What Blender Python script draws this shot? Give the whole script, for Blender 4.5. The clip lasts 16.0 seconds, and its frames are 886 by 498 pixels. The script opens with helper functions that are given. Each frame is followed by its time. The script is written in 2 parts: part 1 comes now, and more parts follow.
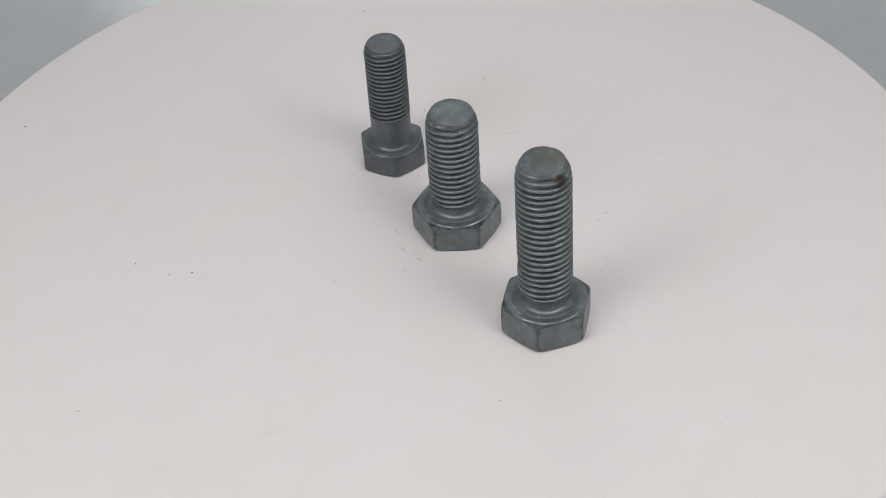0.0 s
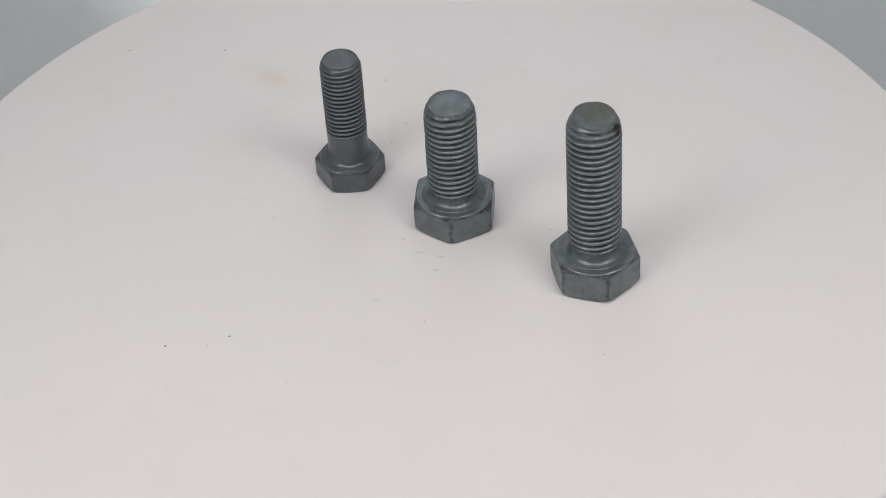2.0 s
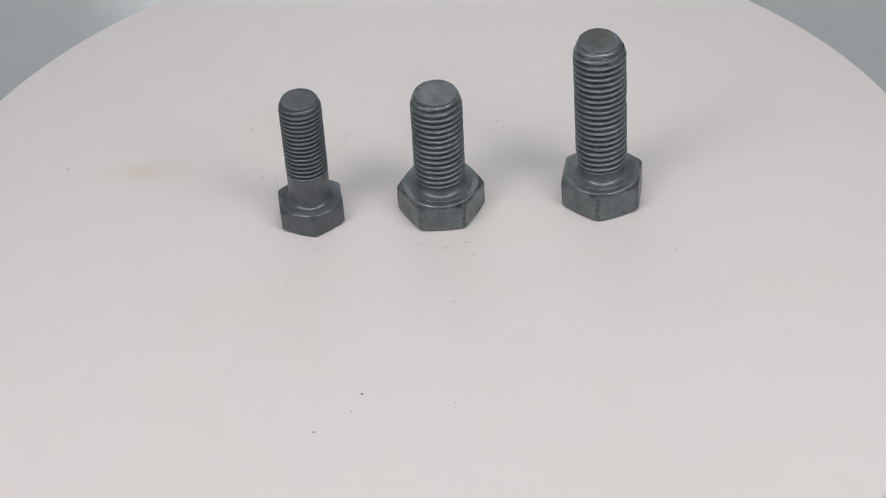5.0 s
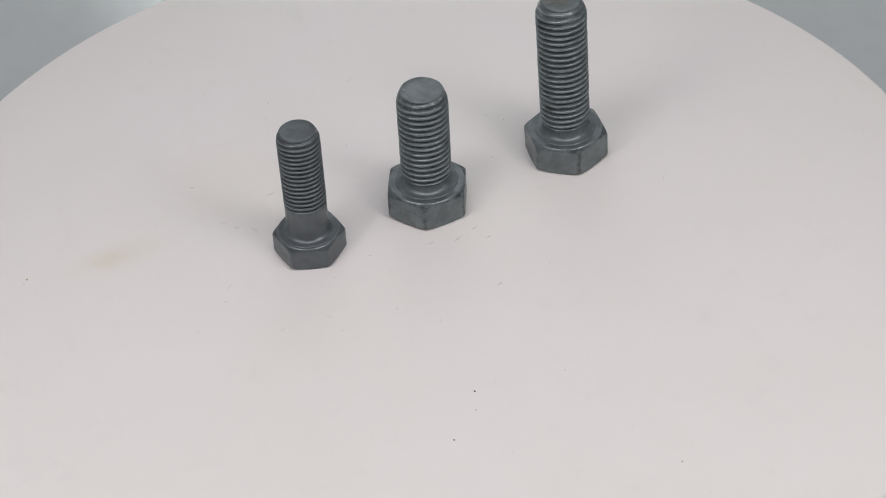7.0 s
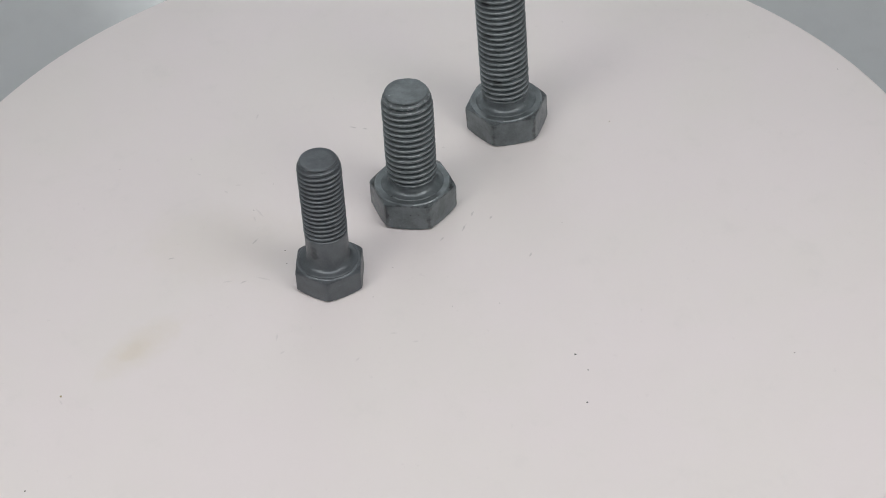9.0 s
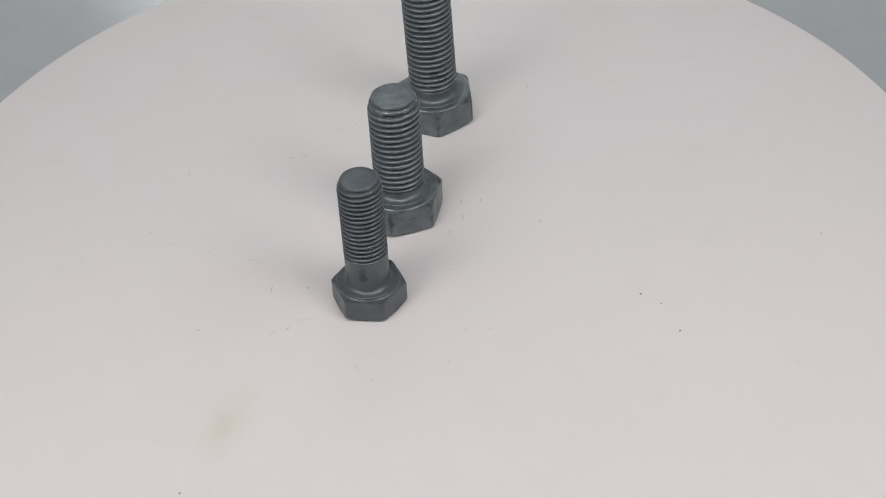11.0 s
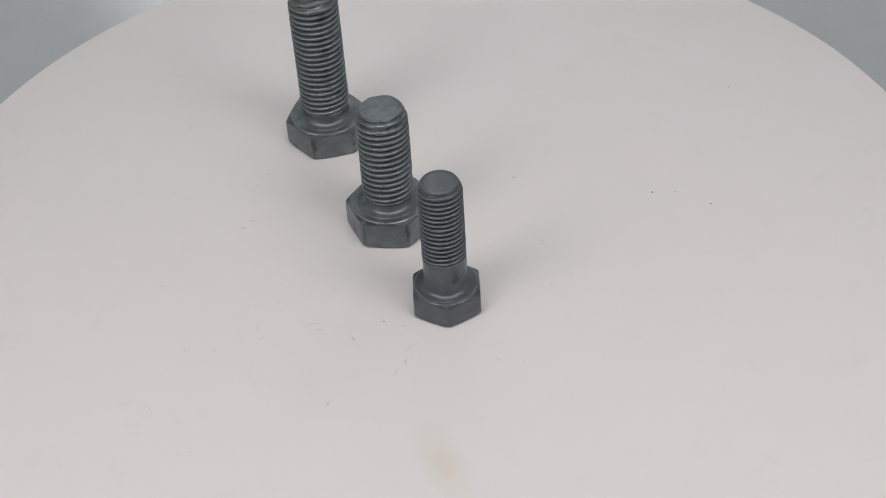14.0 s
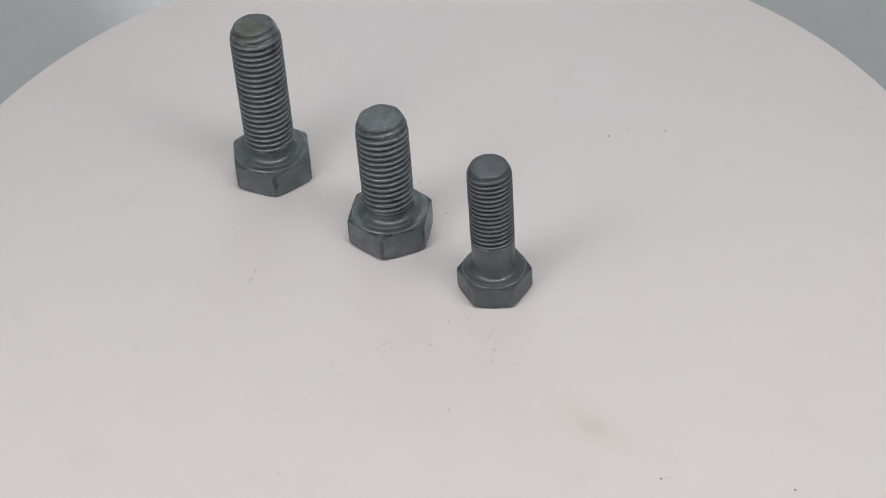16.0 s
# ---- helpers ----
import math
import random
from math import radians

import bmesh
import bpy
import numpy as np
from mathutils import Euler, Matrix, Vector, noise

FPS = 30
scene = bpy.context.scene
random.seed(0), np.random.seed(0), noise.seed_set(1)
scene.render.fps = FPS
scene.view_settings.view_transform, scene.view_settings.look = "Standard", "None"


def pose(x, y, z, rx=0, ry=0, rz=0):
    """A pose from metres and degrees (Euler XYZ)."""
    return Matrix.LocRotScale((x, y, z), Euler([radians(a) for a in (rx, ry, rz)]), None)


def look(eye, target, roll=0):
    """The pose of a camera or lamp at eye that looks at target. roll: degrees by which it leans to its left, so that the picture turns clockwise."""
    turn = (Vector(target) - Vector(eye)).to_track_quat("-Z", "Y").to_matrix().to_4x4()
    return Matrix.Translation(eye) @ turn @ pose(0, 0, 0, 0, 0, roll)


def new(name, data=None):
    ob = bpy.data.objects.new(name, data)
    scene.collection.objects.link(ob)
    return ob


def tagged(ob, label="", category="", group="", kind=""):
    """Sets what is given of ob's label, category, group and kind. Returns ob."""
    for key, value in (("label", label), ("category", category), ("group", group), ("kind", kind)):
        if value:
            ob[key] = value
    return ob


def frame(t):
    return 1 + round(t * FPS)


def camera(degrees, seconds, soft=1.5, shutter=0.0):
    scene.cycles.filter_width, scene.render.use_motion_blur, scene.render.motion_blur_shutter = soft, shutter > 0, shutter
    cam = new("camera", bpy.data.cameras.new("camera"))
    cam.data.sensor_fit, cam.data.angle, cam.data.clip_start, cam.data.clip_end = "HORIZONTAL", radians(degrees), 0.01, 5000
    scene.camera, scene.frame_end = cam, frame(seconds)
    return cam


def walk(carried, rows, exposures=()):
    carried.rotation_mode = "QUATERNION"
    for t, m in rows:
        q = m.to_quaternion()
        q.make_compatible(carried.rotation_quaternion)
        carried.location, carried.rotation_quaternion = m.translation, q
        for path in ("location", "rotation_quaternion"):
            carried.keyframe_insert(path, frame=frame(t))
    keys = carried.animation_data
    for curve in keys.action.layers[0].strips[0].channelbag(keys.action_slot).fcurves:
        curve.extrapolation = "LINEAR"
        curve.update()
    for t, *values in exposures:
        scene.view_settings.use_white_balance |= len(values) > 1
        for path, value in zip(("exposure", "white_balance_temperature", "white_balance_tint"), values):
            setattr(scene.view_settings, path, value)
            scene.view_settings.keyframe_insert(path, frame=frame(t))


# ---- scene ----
# The lens looks down at a slowly turning table that stands in a white photo box.
CLIP = 16.0
cam = camera(29.72, CLIP, soft=1.0)
EYE = (0.0, -0.4972, 0.4310)
AIM = (0.0067, -0.0051, -0.0087)
VIEW = look(EYE, AIM, -3.97)
walk(cam, [(0.0, VIEW), (CLIP, VIEW)],
     [(0.0, 0.0), (8.4, 0.0), (9.0, -0.055), (11.5, -0.06), (12.5, -0.105), (16.0, -0.095)])

TURN = 12.508  # degrees a second, counter-clockwise from above
FLOOR_Z = -0.105

# ---- light ----
world = bpy.data.worlds.new("room")
scene.world = world
world.use_nodes = True
back = world.node_tree.nodes["Background"]
back.inputs["Color"].default_value = (0.80, 0.88, 1.0, 1)
back.inputs["Strength"].default_value = 0.11


def area(name, eye, target, sx, sy, watts, color):
    lamp = bpy.data.lights.new(name, "AREA")
    lamp.shape, lamp.size, lamp.size_y = "RECTANGLE", sx, sy
    lamp.energy, lamp.color = watts, color
    ob = new(name, lamp)
    ob.matrix_world = look(eye, target)
    return ob


area("top_led_panel", (0.0, -0.27, 0.72), (0, -0.20, 0), 0.62, 0.24, 1.97, (1.0, 0.952, 0.955))
area("left_led_strip", (-0.40, -0.30, 0.46), (-0.06, 0, 0), 0.26, 0.36, 1.12, (1.0, 0.955, 0.915))
area("right_led_strip", (0.40, -0.30, 0.46), (0.06, 0, 0), 0.26, 0.36, 1.10, (1.0, 0.955, 0.915))

# unseen spot added to brighten the backdrop behind the disc
rear = bpy.data.lights.new("backdrop_fill_spot", "SPOT")
rear.energy, rear.color, rear.spot_size, rear.spot_blend, rear.shadow_soft_size = 60.0, (1.0, 0.985, 0.99), radians(34), 1.0, 0.02
new("backdrop_fill_spot", rear).matrix_world = look((0.012, 0.385, 0.73), (0.012, 0.405, -0.05))


# ---- materials ----
class Nodes:
    """A small helper for building node materials."""

    def __init__(self, name, rough=0.5, metal=0.0):
        self.mat = bpy.data.materials.new(name)
        self.mat.use_nodes = True
        self.tree = self.mat.node_tree
        self.bsdf = self.tree.nodes["Principled BSDF"]
        self.bsdf.inputs["Roughness"].default_value = rough
        self.bsdf.inputs["Metallic"].default_value = metal
        self.coord = self.add("ShaderNodeTexCoord").outputs["Object"]

    def add(self, kind):
        return self.tree.nodes.new(kind)

    def join(self, a, b):
        self.tree.links.new(a, b)

    def noise(self, scale, detail=4.0, rough=0.55, at=None):
        n = self.add("ShaderNodeTexNoise")
        n.inputs["Scale"].default_value = scale
        n.inputs["Detail"].default_value = detail
        n.inputs["Roughness"].default_value = rough
        self.join(at or self.coord, n.inputs["Vector"])
        return n.outputs["Fac"]

    def cells(self, scale, at=None):
        n = self.add("ShaderNodeTexVoronoi")
        n.inputs["Scale"].default_value = scale
        self.join(at or self.coord, n.inputs["Vector"])
        return n.outputs["Distance"]

    def moved(self, shift, turn=0.0, stretch=(1, 1, 1)):
        n = self.add("ShaderNodeMapping")
        n.vector_type = "TEXTURE"
        n.inputs["Location"].default_value = shift
        n.inputs["Rotation"].default_value = (0, 0, radians(turn))
        n.inputs["Scale"].default_value = stretch
        self.join(self.coord, n.inputs["Vector"])
        return n.outputs["Vector"]

    def span(self, value, lo, hi, a=0.0, b=1.0):
        n = self.add("ShaderNodeMapRange")
        n.interpolation_type = "SMOOTHSTEP"
        for key, v in (("From Min", lo), ("From Max", hi), ("To Min", a), ("To Max", b)):
            n.inputs[key].default_value = v
        self.join(value, n.inputs["Value"])
        return n.outputs["Result"]

    def math(self, op, a, b):
        n = self.add("ShaderNodeMath")
        n.operation = op
        for i, v in enumerate((a, b)):
            if isinstance(v, (int, float)):
                n.inputs[i].default_value = v
            else:
                self.join(v, n.inputs[i])
        return n.outputs[0]

    def mix(self, fac, a, b):
        n = self.add("ShaderNodeMix")
        n.data_type = "RGBA"
        if isinstance(fac, (int, float)):
            n.inputs["Factor"].default_value = fac
        else:
            self.join(fac, n.inputs["Factor"])
        for slot, v in ((6, a), (7, b)):
            if isinstance(v, tuple):
                n.inputs[slot].default_value = (*v, 1)
            else:
                self.join(v, n.inputs[slot])
        return n.outputs[2]

    def length(self, vector):
        n = self.add("ShaderNodeVectorMath")
        n.operation = "LENGTH"
        self.join(vector, n.inputs[0])
        return n.outputs["Value"]

    def color(self, c):
        self.join(c, self.bsdf.inputs["Base Color"])

    def rough(self, r):
        self.join(r, self.bsdf.inputs["Roughness"])

    def bump(self, height, depth, strength=1.0, after=None):
        n = self.add("ShaderNodeBump")
        n.inputs["Strength"].default_value = strength
        n.inputs["Distance"].default_value = depth
        self.join(height, n.inputs["Height"])
        if after:
            self.join(after, n.inputs["Normal"])
        self.join(n.outputs["Normal"], self.bsdf.inputs["Normal"])
        return n.outputs["Normal"]


def zinc(name, dark, light, specks, corner, rim, crest, torn, patches=()):
    """Dull hot-dip zinc: cloudy greys, pits, bare bright nicks, and stains (place, radius, colour, strength)."""
    s = Nodes(name, 0.40, 0.52)
    cloud = s.noise(160, 5, 0.6)
    grain = s.noise(1500, 3, 0.6)
    streak = s.noise(420, 4, 0.6)
    c = s.mix(s.span(cloud, 0.35, 0.67), dark, light)
    c = s.mix(s.span(grain, 0.4, 0.75, 0, 0.18), c, tuple(v * 1.5 for v in light))
    c = s.mix(s.span(streak, 0.58, 0.74, 0, 0.22), c, tuple(v * 0.55 for v in dark))
    # pits, in loose groups
    pit = s.math("MULTIPLY", s.span(s.math("ADD", s.cells(430), s.math("MULTIPLY", s.noise(1400, 2), 0.35)), 0.22, 0.36, 1, 0), s.span(s.noise(110, 3), 0.54, 0.64))
    c = s.mix(s.math("MULTIPLY", pit, specks), c, (0.025, 0.025, 0.024))
    # bare nicks
    nick = s.math("MULTIPLY", s.span(s.math("ADD", s.cells(330), s.math("MULTIPLY", s.noise(1700, 3), 0.3)), 0.16, 0.27, 1, 0), s.span(s.noise(90, 2, at=s.moved((0.03, 0.01, 0.02))), 0.54, 0.62))
    c = s.mix(s.math("MULTIPLY", nick, specks), c, (0.66, 0.70, 0.70))
    # the zinc is rubbed dark on the six corners
    flat_xy = s.moved((0, 0, 0), 0, (1, 1, 1000.0))
    rub = s.math("ADD", s.length(flat_xy), s.math("MULTIPLY", s.math("SUBTRACT", s.noise(420, 3), 0.5), 0.0012))
    c = s.mix(s.span(rub, corner - 0.0001, corner + 0.0003, 0, 0.6), c, (0.040, 0.042, 0.042))
    # and along the upper rim of the head
    split = s.add("ShaderNodeSeparateXYZ")
    s.join(s.coord, split.inputs[0])
    level = s.math("ABSOLUTE", s.math("SUBTRACT", split.outputs[2], rim[1]), 0)
    line = s.math("MULTIPLY", s.span(level, 0.0002, 0.0006, 1, 0), s.span(s.length(flat_xy), rim[0] * 0.985, rim[0] * 1.005))
    line = s.math("MULTIPLY", line, s.span(s.noise(260, 4, 0.7), 0.42, 0.58))
    c = s.mix(s.math("MULTIPLY", line, rim[2]), c, (0.040, 0.042, 0.042))
    # a broken pale line round the bearing circle
    ring = s.math("ABSOLUTE", s.math("SUBTRACT", s.length(flat_xy), rim[0] * 0.972), 0)
    ring = s.math("MULTIPLY", s.span(ring, 0.00015, 0.00045, 1, 0), s.span(level, 0.0006, 0.0010, 1, 0))
    ring = s.math("MULTIPLY", ring, s.span(s.noise(300, 4, 0.7, s.moved((0.05, 0.02, 0.0))), 0.38, 0.55))
    c = s.mix(s.math("MULTIPLY", ring, 0.28), c, tuple(v * 2.0 for v in light))
    # thread crests lighter in broken runs
    pale_crest = s.math("MULTIPLY", s.span(s.length(flat_xy), crest - 0.00055, crest - 0.00005), s.span(split.outputs[2], torn[2], torn[2] + 0.001))
    pale_crest = s.math("MULTIPLY", pale_crest, s.span(s.noise(520, 5, 0.7), 0.40, 0.62, 0.15, 1.0))
    c = s.mix(s.math("MULTIPLY", pale_crest, 0.45), c, tuple(v * 1.7 for v in light))
    # zinc torn bright on the first turns
    rag = s.math("MULTIPLY", s.span(split.outputs[2], torn[0] - 0.0075, torn[0] - 0.0015), s.span(s.length(flat_xy), crest * 0.80, crest * 0.86))
    rag = s.math("MULTIPLY", rag, s.span(s.noise(400, 4, 0.65, s.moved((0.02, 0.03, 0.01), 0, (1, 1, 0.30))), 0.54, 0.64))
    c = s.mix(s.math("MULTIPLY", rag, torn[1]), c, (0.52, 0.56, 0.57))
    for place, radius, tint, strength in patches:
        far = s.math("ADD", s.length(s.moved(place)), s.math("MULTIPLY", s.math("SUBTRACT", s.noise(380, 4), 0.5), radius * 1.2))
        c = s.mix(s.span(far, radius * 0.45, radius, strength, 0), c, tint)
    s.color(c)
    s.rough(s.span(cloud, 0.3, 0.7, 0.41, 0.29))
    n = s.bump(s.noise(600, 4, 0.6), 0.0002, 0.40)
    s.bump(s.noise(2600, 2), 0.00008, 0.5, n)
    return s.mat


# millimetres and degrees on the table: x, y, length, direction
DARK_SCUFFS = [(-9.0, -13.0, 4.0, 133), (-3.0, -19.7, 2.6, 135), (-8.6, -25.2, 2.1, 125), (-35.6, -28.5, 2.6, 137), (72.0, -0.9, 3.0, 40),
               (68.6, -5.0, 2.0, 49), (-10.7, -2.6, 2.2, 120), (30.8, 94.8, 2.4, 76), (4.2, 74.7, 2.7, 93), (24.1, 62.1, 3.4, 122)]
PALE_SCUFFS = [(99.5, 32.0, 3.5, 148), (39.3, 54.3, 6.4, 7), (-54.9, 53.0, 2.3, 117), (-49.0, 35.7, 2.4, 64), (-56.8, 30.4, 2.0, 69),
               (7.4, 80.0, 3.3, 72), (2.4, 67.3, 5.8, 44), (-29.9, 74.5, 3.3, 154), (69.1, -26.9, 2.8, 58), (-23.0, 155.0, 2.4, 4),
               (36.8, 57.4, 3.0, 170), (-38.3, 75.6, 2.0, 100), (58.4, 61.6, 2.0, 20), (60.1, 55.7, 2.4, 65), (74.6, 67.4, 1.8, 30)]


def white_top():
    """Matt white table top with faint yellowing, an old brown-yellow stain and grey smears."""
    s = Nodes("worn_white_top", 0.55)
    s.bsdf.inputs["Specular IOR Level"].default_value = 0.3
    c = s.mix(s.span(s.noise(14, 3), 0.35, 0.65), (0.820, 0.780, 0.783), (0.810, 0.782, 0.769))
    c = s.mix(s.span(s.noise(55, 5, 0.65), 0.55, 0.75, 0, 0.2), c, (0.70, 0.685, 0.68))
    smear = s.math("MULTIPLY", s.span(s.noise(330, 4, 0.7), 0.60, 0.72), s.span(s.noise(38, 2), 0.52, 0.62))
    c = s.mix(s.math("MULTIPLY", smear, 0.10), c, (0.36, 0.36, 0.37))

    def blot(place, turn, size, tint, strength):
        far = s.length(s.moved(place, turn, size))
        far = s.math("ADD", far, s.math("MULTIPLY", s.math("SUBTRACT", s.noise(120, 5, 0.65), 0.5), 0.9))
        return s.mix(s.span(far, 0.25, 1.0, strength, 0), c, tint)

    c = blot((-0.0098, 0.1205, 0), 112, (0.026, 0.0115, 0.02), (0.70, 0.63, 0.47), 0.20)
    c = blot((-0.0110, 0.1240, 0), 112, (0.010, 0.0050, 0.02), (0.66, 0.56, 0.38), 0.16)
    c = blot((0.030, 0.075, 0), 60, (0.045, 0.03, 0.03), (0.74, 0.70, 0.60), 0.18)
    # thin smears of rubbed-off metal
    ragged = s.math("MULTIPLY", s.math("SUBTRACT", s.noise(1100, 5, 0.75), 0.5), 2.4)
    for marks, tint, strength in ((DARK_SCUFFS, (0.20, 0.20, 0.21), 0.28), (PALE_SCUFFS, (0.30, 0.30, 0.31), 0.16)):
        for x, y, long, turn in marks:
            far = s.length(s.moved((x / 1000, y / 1000, 0), turn, (long * 0.00058, 0.00046, 0.01)))
            c = s.mix(s.span(s.math("ADD", far, ragged), 0.35, 1.15, strength, 0), c, tint)
    s.color(c)
    n = s.bump(s.noise(900, 3), 0.0001, 0.25)
    s.bump(s.noise(60, 3), 0.0006, 0.12, n)
    return s.mat


def cloth(name, tint):
    s = Nodes(name, 0.8)
    c = s.mix(s.span(s.noise(9, 3), 0.35, 0.65), tint, tuple(v * 0.94 for v in tint))
    c = s.mix(s.span(s.noise(70, 4), 0.45, 0.7, 0, 0.4), c, tuple(v * 0.90 for v in tint))
    s.color(c)
    s.bump(s.noise(1800, 2), 0.0002, 0.3)
    return s.mat


def plain(name, tint, rough):
    s = Nodes(name, rough)
    s.color(s.mix(s.span(s.noise(900, 3), 0.35, 0.7), tint, tuple(v * 0.6 for v in tint)))
    return s.mat


TOP = white_top()
BOX = cloth("cool_white_cloth", (0.535, 0.567, 0.58))
GRIT = plain("dark_grit", (0.045, 0.043, 0.040), 0.7)
DUST = plain("grey_dust", (0.46, 0.44, 0.43), 0.7)
AMBER = plain("ochre_crumb", (0.42, 0.34, 0.20), 0.7)
BASE = plain("grey_plastic", (0.30, 0.31, 0.32), 0.45)


# ---- mesh helpers ----
def mesh_of(name, bm, material, sharp=35):
    bmesh.ops.recalc_face_normals(bm, faces=bm.faces)
    me = bpy.data.meshes.new(name)
    bm.to_mesh(me)
    bm.free()
    me.materials.append(material)
    me.shade_smooth()
    me.set_sharp_from_angle(angle=radians(sharp))
    return me


def part(name, bm, material, parent, label="", sharp=35):
    ob = new(name, mesh_of(name, bm, material, sharp))
    ob.parent = parent
    return tagged(ob, label)


def turned(rings, count, close_low=True, close_high=True):
    """A skin over rings of count points each, from low to high; each ring is a list of places."""
    bm = bmesh.new()
    rows = [[bm.verts.new(p) for p in ring] for ring in rings]
    for low, high in zip(rows, rows[1:]):
        for i in range(count):
            j = (i + 1) % count
            bm.faces.new((low[i], low[j], high[j], high[i]))
    for wanted, row in ((close_low, rows[0]), (close_high, rows[-1])):
        if wanted:
            mid = bm.verts.new(sum((v.co for v in row), Vector()) / count)
            for i in range(count):
                bm.faces.new((row[i], row[(i + 1) % count], mid))
    return bm


def lathe(profile, count, close_low=True, close_high=True):
    ring = [(math.cos(2 * math.pi * i / count), math.sin(2 * math.pi * i / count)) for i in range(count)]
    return turned([[(r * c, r * s, z) for c, s in ring] for r, z in profile], count, close_low, close_high)


# ---- the photo box ----
def sheet(name, outline, depth_axis_lo, depth_axis_hi, thick, material, label):
    """A bent sheet: outline of (y, z) swept along x, with thickness."""
    bm = bmesh.new()
    inner = [bm.verts.new((depth_axis_lo, y, z)) for y, z in outline]
    outer = [bm.verts.new((depth_axis_hi, y, z)) for y, z in outline]
    for i in range(len(outline) - 1):
        bm.faces.new((inner[i], outer[i], outer[i + 1], inner[i + 1]))
    bmesh.ops.recalc_face_normals(bm, faces=bm.faces)
    bmesh.ops.solidify(bm, geom=bm.faces[:], thickness=thick)
    ob = new(name, mesh_of(name, bm, material))
    return tagged(ob, label, "photo box", kind="structure")


def slab(name, lo, hi, material, label):
    bm = bmesh.new()
    bmesh.ops.create_cube(bm, size=1.0)
    for v in bm.verts:
        v.co = [(a + b) / 2 + c * (b - a) for a, b, c in zip(lo, hi, v.co)]
    bmesh.ops.bevel(bm, geom=bm.edges[:], offset=0.002, segments=2, affect="EDGES")
    ob = new(name, mesh_of(name, bm, material))
    return tagged(ob, label, "photo box", kind="structure")


BOX_X, BOX_BACK, BOX_FRONT, BOX_TOP = 0.46, 0.42, -0.62, 0.76
bend = [(BOX_BACK - 0.30 + 0.30 * math.sin(a), FLOOR_Z + 0.30 - 0.30 * math.cos(a)) for a in [radians(6 * k) for k in range(16)]]
backdrop = sheet("backdrop", [(BOX_FRONT, FLOOR_Z), *bend, (BOX_BACK, BOX_TOP)], -BOX_X, BOX_X, 0.004, BOX,
                 "cool white cloth sweep under and behind the turntable")
slab("wall_left", (-BOX_X - 0.012, BOX_FRONT, FLOOR_Z), (-BOX_X - 0.001, BOX_BACK, BOX_TOP), BOX, "plain white cloth side of the photo box")
slab("wall_right", (BOX_X + 0.001, BOX_FRONT, FLOOR_Z), (BOX_X + 0.012, BOX_BACK, BOX_TOP), BOX, "plain white cloth side of the photo box")
slab("ceiling", (-BOX_X - 0.012, BOX_FRONT, BOX_TOP + 0.002), (BOX_X + 0.012, BOX_BACK + 0.01, BOX_TOP + 0.014), BOX, "plain white cloth top of the photo box")

# ---- the turntable ----
RADIUS, THICK = 0.2103, 0.009
OFF_AXIS = (-0.0001, 0.0010)  # the disc sits a little off its axle


table = tagged(new("turntable"), "round matt white turntable with scuffs and a yellowish stain", "turntable")


def foot():
    low = FLOOR_Z
    rows = [(0.098, low), (0.102, low + 0.002), (0.102, low + 0.060), (0.099, low + 0.063), (0.030, low + 0.064), (0.030, -THICK)]
    return part("base", lathe(rows, 64), BASE, table, "grey plastic base")


def disc():
    edge = [(RADIUS - 0.002 + 0.002 * math.sin(a), -0.002 + 0.002 * math.cos(a)) for a in [radians(15 * k) for k in range(7)]]
    under = [(RADIUS - 0.002 + 0.002 * math.cos(a), -THICK + 0.002 - 0.002 * math.sin(a)) for a in [radians(30 * k) for k in range(4)]]
    rows = [(0.0315, -THICK), *reversed(under), *reversed(edge), (0.15, 0.0), (0.08, 0.0)]
    bm = lathe(rows, 192)
    bmesh.ops.translate(bm, vec=(*OFF_AXIS, 0), verts=bm.verts[:])
    return part("platter", bm, TOP, table, "scuffed matt white disc")


foot()
platter = disc()


def crumb(size, seed):
    """A low irregular grain."""
    rng = random.Random(seed)
    count = 9
    far = [size * rng.uniform(0.35, 0.62) for _ in range(count)]
    rings = []
    for k, z in ((1.0, -0.00005), (0.85, 0.10 * size), (0.45, 0.20 * size)):
        rings.append([(far[i] * k * math.cos(2 * math.pi * i / count), far[i] * k * math.sin(2 * math.pi * i / count), z) for i in range(count)])
    return turned(rings, count)


# millimetres on the table: x, y, size
GRAINS = [(-90.7, -17.1, 0.85), (-113.1, -9.3, 0.75), (-99.6, -17.3, 0.50), (-57.3, 177.6, 0.80), (32.3, 35.5, 0.32),
          (13.1, 53.9, 0.50), (5.8, 56.1, 0.45), (-127.6, -85.8, 0.60), (-53.9, 84.1, 0.32), (42.1, 55.8, 0.40), (-168.1, 85.4, 0.75)]
DUSTS = [(-82.5, -49.6, 0.50), (85.9, 66.9, 0.60), (53.5, 32.1, 0.45), (40.8, -28.3, 0.55), (-87.7, -46.6, 0.30), (-16.2, 21.1, 0.50),
         (94.3, 95.4, 0.45), (-46.7, 10.5, 0.45), (96.1, -115.4, 0.45), (121.3, 122.4, 0.50), (-25.3, -47.9, 0.40), (53.5, 42.7, 0.32),
         (69.8, -23.5, 0.40), (-27.6, 34.6, 0.45), (-53.8, -5.6, 0.45), (29.7, 14.6, 0.40), (4.8, -200.3, 0.55)]
OCHRE = [(-20.2, 154.2, 1.0), (21.7, -96.7, 0.55), (65.4, -34.1, 0.45)]
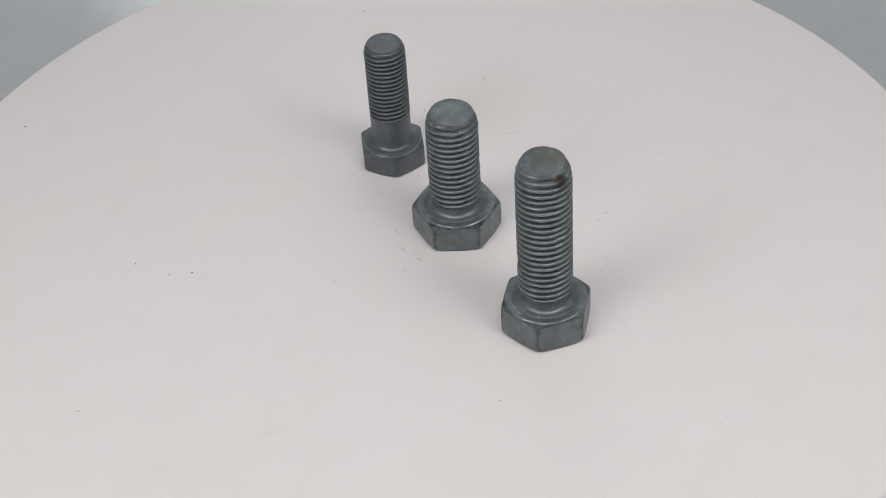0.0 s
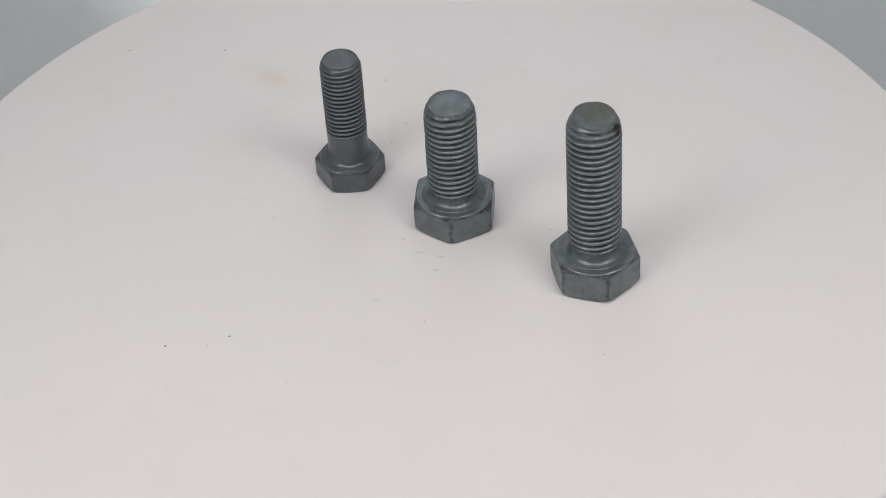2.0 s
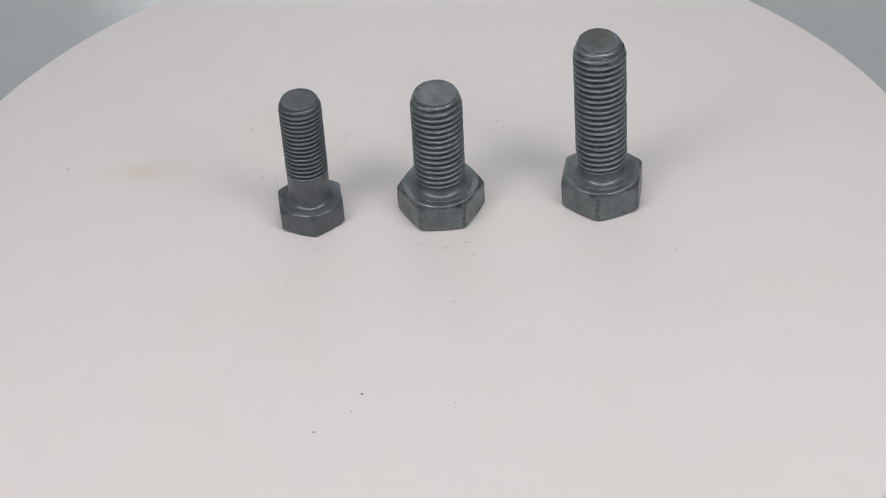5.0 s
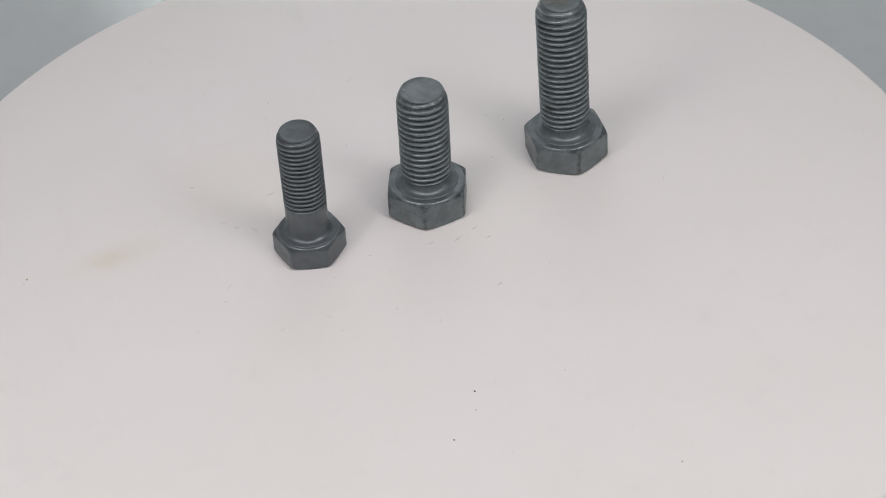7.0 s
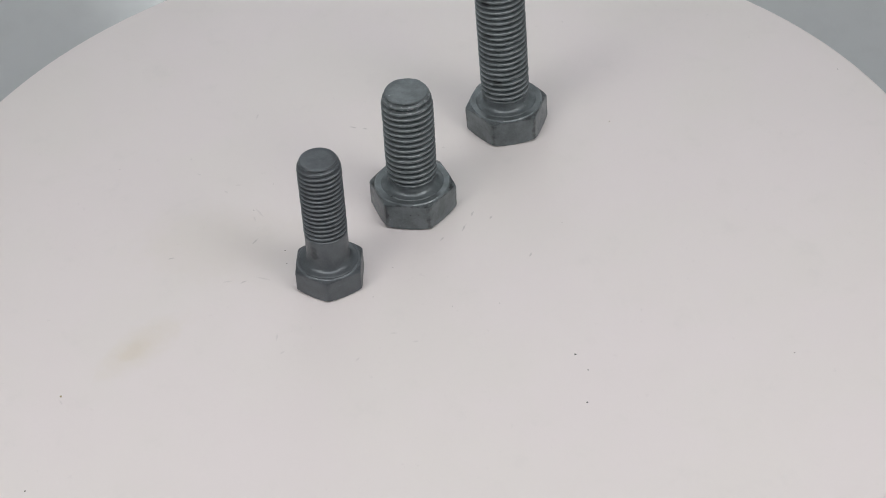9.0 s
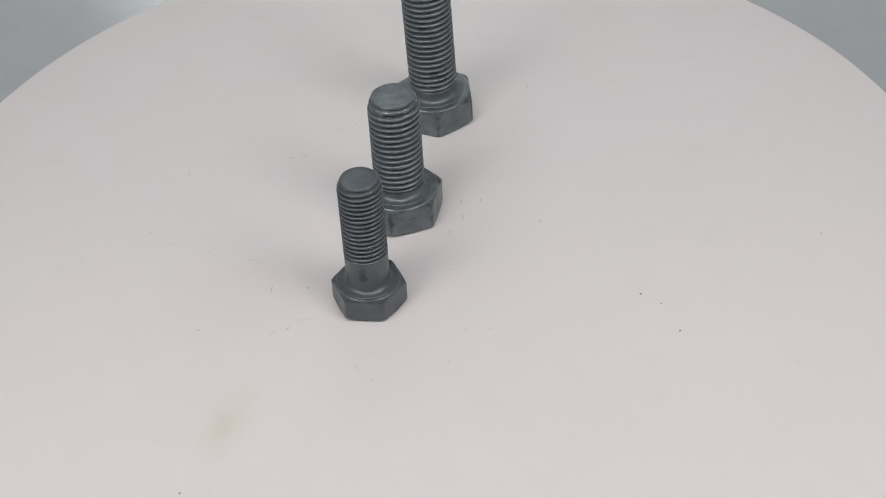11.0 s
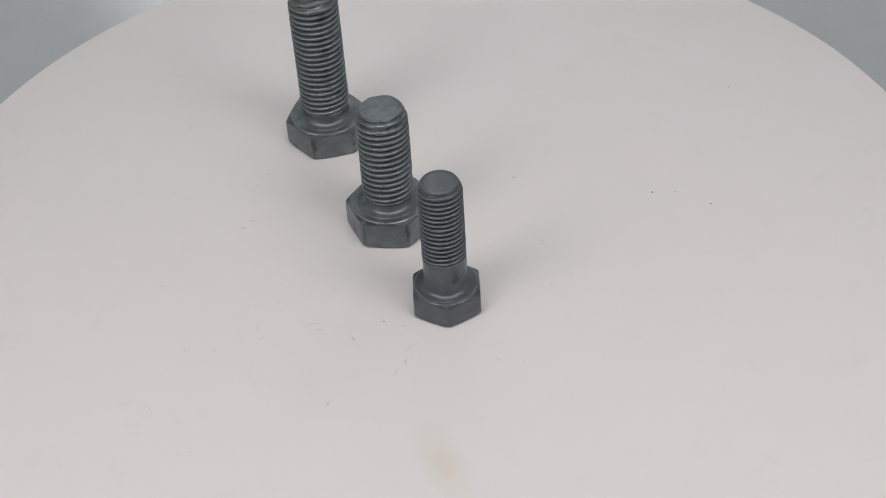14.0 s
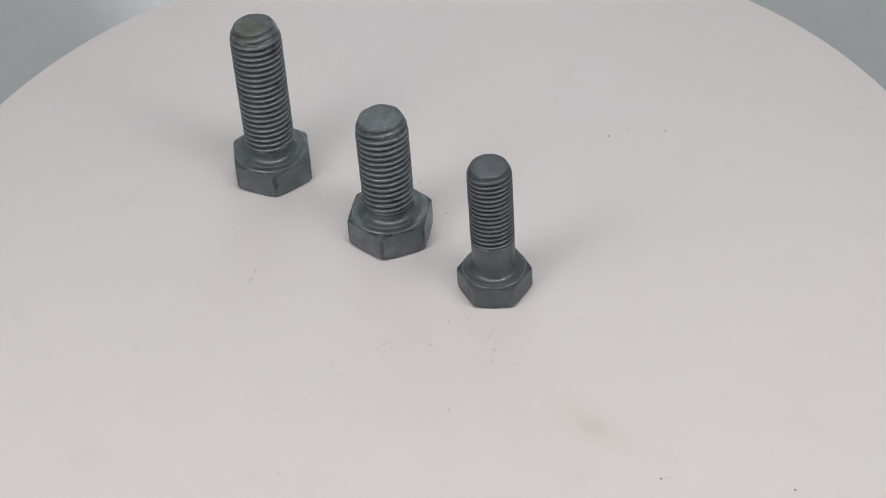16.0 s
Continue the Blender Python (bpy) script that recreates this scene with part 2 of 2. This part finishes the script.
for n, (x, y, size) in enumerate(GRAINS):
    part("grit_speck", crumb(size / 1000, n), GRIT, platter).matrix_basis = pose(x / 1000, y / 1000, 0)
for n, (x, y, size) in enumerate(DUSTS):
    part("dust_speck", crumb(size / 1000, 30 + n), DUST, platter).matrix_basis = pose(x / 1000, y / 1000, 0)
for n, (x, y, size) in enumerate(OCHRE):
    part("ochre_crumb", crumb(size / 1000, 50 + n), AMBER, platter).matrix_basis = pose(x / 1000, y / 1000, 0)

for x, y, z, slope, size in ((0.2384, 0.2313, -0.0792, 22.1, 0.0013), (0.2437, 0.2048, -0.0885, 16.7, 0.0009), (0.2430, 0.2022, -0.0893, 16.1, 0.0009)):
    part("speck", crumb(size, 300), DUST, backdrop).matrix_basis = pose(x, y, z, slope, 0, 0)


# ---- bolts ----
def blend(x):
    x = min(1.0, max(0.0, x))
    return x * x * (3 - 2 * x)


def hex_head(flats, height, seed):
    """A hexagon on its chamfered face; its upper corners fall away in a flat cone round the bearing circle."""
    count, half = 120, flats / 2
    bearing = half * 0.985
    levels = [0.0, 0.0002, 0.0005, 0.0008, 0.0012, 0.0017, 0.0023, 0.003]
    wall = [k / 7 for k in range(1, 7)] + [0.93, 0.97]
    circle = [(math.cos(2 * math.pi * i / count), math.sin(2 * math.pi * i / count)) for i in range(count)]

    def reach(i):
        a = 2 * math.pi * i / count
        side = math.pi / 6 - abs((a + math.pi / 6) % (math.pi / 3) - math.pi / 6)
        return min(half / math.cos(side), half * 1.138)

    def uneven(x, y, z):
        p = Vector((x, y, z))
        return 0.00010 * noise.noise(p * 180 + Vector((seed, 0, 0))) + 0.00006 * noise.noise(p * 700 + Vector((seed, 3, 0)))

    def crown(r):
        return height - 0.0003 - max(0.0, r - bearing) * 0.36

    rings = []
    for z in levels:
        ring = []
        for i, (c, s) in enumerate(circle):
            r = min(reach(i), half * 0.965 + z / 0.50)
            r += uneven(r * c, r * s, z)
            ring.append((r * c, r * s, z))
        rings.append(ring)
    for f in wall:
        ring = []
        for i, (c, s) in enumerate(circle):
            r = reach(i)
            z = 0.003 + (crown(r) - 0.003) * f
            r += uneven(r * c, r * s, z) - (0.00010 if f > 0.95 else 0.0)
            ring.append((r * c, r * s, z))
        rings.append(ring)
    for f in (1.0, 0.6, 0.2, 0.0):
        ring = []
        for i, (c, s) in enumerate(circle):
            r = bearing + (reach(i) - 0.0003 - bearing) * f
            ring.append((r * c, r * s, crown(r) + uneven(r * c, r * s, 0.5) * 0.6))
        rings.append(ring)
    for r, z in ((bearing - 0.00035, height + 0.0001), (half * 0.8, height + 0.0001), (half * 0.5, height + 0.0001)):
        rings.append([(r * c, r * s, z + 0.00008 * noise.noise(Vector((r * c * 300, r * s * 300, seed)))) for c, s in circle])
    return turned(rings, count)


def neck(radius, low, high, flare):
    """The plain shank, running out over a shallow boss with a narrow rounded edge on the head."""
    boss = [(1.08, -0.08), (1.04, 0.02), (1.00, 0.07), (0.95, 0.095), (0.88, 0.11), (0.66, 0.15), (0.46, 0.21), (0.30, 0.30), (0.17, 0.43), (0.07, 0.60), (0.02, 0.80), (0.0, 1.0)]
    rows = [(radius + flare * x, low + flare * z) for x, z in boss]
    rows += [(radius, low + flare + (high - low - flare) * k / 4) for k in range(1, 5)]
    return lathe(rows, 96)


def screw_thread(radius, pitch, low, high, shank, flat, taper, slant, worn, seed):
    """A right-hand thread cut into a rod, with run-out at its foot and a tapered, lightly battered end."""
    count, step = 96, pitch / 14
    depth = pitch * 0.67
    rows = int((high - low) / step)
    rings = []
    for k in range(rows + 1):
        z = low + (high - low) * k / rows
        drop = max(0.0, z - (high - taper)) / taper
        ring = []
        for i in range(count):
            a = 2 * math.pi * i / count
            c, s = math.cos(a), math.sin(a)
            p = Vector((c * radius, s * radius, z))
            # the turns wander a little and their crests are of uneven width
            u = (z / pitch - i / count + 0.05 * noise.noise(p * 120 + Vector((0, 0, seed)))) % 1.0
            v = abs(2 * u - 1)
            t = min(1.0, max(0.0, (v - 0.24 - 0.06 * noise.noise(p * 400)) / 0.66))
            crest = 1 - blend(t) * 0.5 - t * 0.5
            r = radius - depth * (1 - crest)
            r = shank + (r - shank) * blend((z - low) / (0.8 * pitch))
            r += 0.00008 * noise.noise(p * 350 + Vector((seed, 0, 0))) + 0.00005 * noise.noise(p * 1100 + Vector((seed, 0, 4)))
            dent = noise.noise(p * 260 + Vector((0, seed, 0)))
            r -= worn * 0.0007 * max(0.0, dent - 0.30) * crest
            # mashed first turns in ragged ledges
            near = min(1.0, max(0.0, (z - (high - 0.0065)) / 0.0065))
            ledge = noise.noise(Vector((p.x * 170, p.y * 170, z * 620)) + Vector((seed, seed, 0)))
            r += worn * near * (1 - near) * 0.0034 * ledge
            # the taper cuts the crests; the last stretch is a solid rim filled with zinc
            lump = 1 + worn * (0.012 * noise.noise(Vector((c * 1.6, s * 1.6, seed))) + 0.014 * noise.noise(Vector((c * 5, s * 5, seed))))
            end = flat * lump + (radius - flat * lump) * (1 - drop ** 1.6)
            fill = blend((z - (high - 0.0010)) / 0.0007) * (0.92 - 0.25 * worn * max(0.0, ledge))
            r = min(r, radius + 0.00008)
            if drop > 0.0:
                r = min(r, end, end - (radius - r) * (1 - 0.35 * drop))
            r += (end - r) * fill
            sag = drop * r * (c * slant[0] + s * slant[1])
            sag += drop * worn * 0.0004 * noise.noise(Vector((c * 2.2, s * 2.2, seed + 5)))
            ring.append((r * c, r * s, z + sag))
        rings.append(ring)
    # the end face: a rounded rim, a thin raised lip and a shallow dished middle
    for f, lift in ((0.985, 0.00010), (0.960, 0.00016), (0.925, 0.00014), (0.885, 0.00002), (0.7, 0.0), (0.4, -0.00003), (0.15, -0.00003)):
        ring = []
        for i in range(count):
            a = 2 * math.pi * i / count
            c, s = math.cos(a), math.sin(a)
            lump = 1 + worn * (0.012 * noise.noise(Vector((c * 1.6, s * 1.6, seed))) + 0.014 * noise.noise(Vector((c * 5, s * 5, seed)))) * f * f
            x, y = flat * f * lump * c, flat * f * lump * s
            sag = x * slant[0] + y * slant[1]
            sag += f ** 3 * worn * 0.0004 * noise.noise(Vector((c * 2.2, s * 2.2, seed + 5)))
            rough = 0.00016 * noise.noise(Vector((x * 240, y * 240, seed))) + 0.00008 * noise.noise(Vector((x * 800, y * 800, seed)))
            ring.append((x, y, high + lift + sag + (1 - f ** 4) * rough))
        rings.append(ring)
    return turned(rings, count)


def bolt(label, size, pitch, flats, head, tall, plain_to, flat, taper, slant, worn, seed, metal):
    thing = new("hex_bolt")
    tagged(thing, label, "bolt", "bolts on the turntable")
    radius = size / 2
    part("head", hex_head(flats, head, seed), metal, thing, "", 28)
    shank = radius - (0.0008 if plain_to < head + 0.007 else 0.0001)
    part("shank", neck(shank, head, plain_to + 0.0003, 0.0031), metal, thing)
    part("thread", screw_thread(radius, pitch, plain_to, tall, shank, flat, taper, slant, worn, seed), metal, thing, "", 60)
    return thing


GREY, PALE = (0.128, 0.148, 0.157), (0.182, 0.208, 0.217)
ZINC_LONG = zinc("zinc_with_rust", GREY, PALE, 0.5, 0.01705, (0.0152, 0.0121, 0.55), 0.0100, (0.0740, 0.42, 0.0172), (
    ((0.0036, -0.0086, 0.0708), 0.0033, (0.040, 0.026, 0.016), 0.9),
    ((0.0030, 0.0010, 0.0738), 0.0085, (0.150, 0.142, 0.100), 0.5),
    ((-0.0020, 0.0093, 0.0660), 0.0030, (0.045, 0.049, 0.050), 0.65),
    ((-0.0018, 0.0093, 0.0500), 0.0024, (0.050, 0.054, 0.055), 0.55),
    ((-0.0048, 0.0082, 0.0275), 0.0027, (0.050, 0.054, 0.055), 0.55)))
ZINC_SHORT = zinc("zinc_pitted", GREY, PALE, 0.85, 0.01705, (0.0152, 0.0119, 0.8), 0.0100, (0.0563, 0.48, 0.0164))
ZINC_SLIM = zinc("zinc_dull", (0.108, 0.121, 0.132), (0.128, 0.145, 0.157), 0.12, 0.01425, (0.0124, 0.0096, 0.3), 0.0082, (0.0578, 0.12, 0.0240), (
    ((-0.0068, 0.0044, 0.0176), 0.0022, (0.045, 0.050, 0.052), 0.7),
    ((-0.0069, 0.0043, 0.0202), 0.0020, (0.050, 0.055, 0.057), 0.6),))

# place on the table (x, y), turn, and lean of the top (dx, dy) over the height
SPOTS = {
    "slim": ((-0.0103, 0.0444), -26.9, (0.00014, -0.00096), 0.0578),
    "short": ((0.01306, -0.00174), 56.6, (0.0, -0.00065), 0.0563),
    "long": ((0.04201, -0.05905), 14.2, (-0.0001, 0.00207), 0.0740),
}
BOLTS = {
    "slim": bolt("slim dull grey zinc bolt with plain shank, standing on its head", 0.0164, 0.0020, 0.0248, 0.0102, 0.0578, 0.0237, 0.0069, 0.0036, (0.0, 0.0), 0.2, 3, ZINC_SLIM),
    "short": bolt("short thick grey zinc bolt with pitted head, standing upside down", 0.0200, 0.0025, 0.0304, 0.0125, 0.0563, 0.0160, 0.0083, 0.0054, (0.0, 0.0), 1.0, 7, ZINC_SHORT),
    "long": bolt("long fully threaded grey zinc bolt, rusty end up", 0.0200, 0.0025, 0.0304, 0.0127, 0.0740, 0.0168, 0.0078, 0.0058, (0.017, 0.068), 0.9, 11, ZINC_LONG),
}


def standing(name):
    (x, y), turn, (dx, dy), tall = SPOTS[name]
    lean = Matrix.Rotation(math.hypot(dx, dy) / tall, 4, Vector((-dy, dx, 0)))
    return Matrix.Translation((x, y, 0)) @ lean @ pose(0, 0, 0, 0, 0, turn)


def motions():
    times = [0.5 * k for k in range(int(CLIP * 2) + 1)]
    walk(platter, [(t, pose(0, 0, 0, 0, 0, TURN * t)) for t in times])
    for name, thing in BOLTS.items():
        still = standing(name)
        walk(thing, [(t, pose(0, 0, 0, 0, 0, TURN * t) @ still) for t in times])


motions()
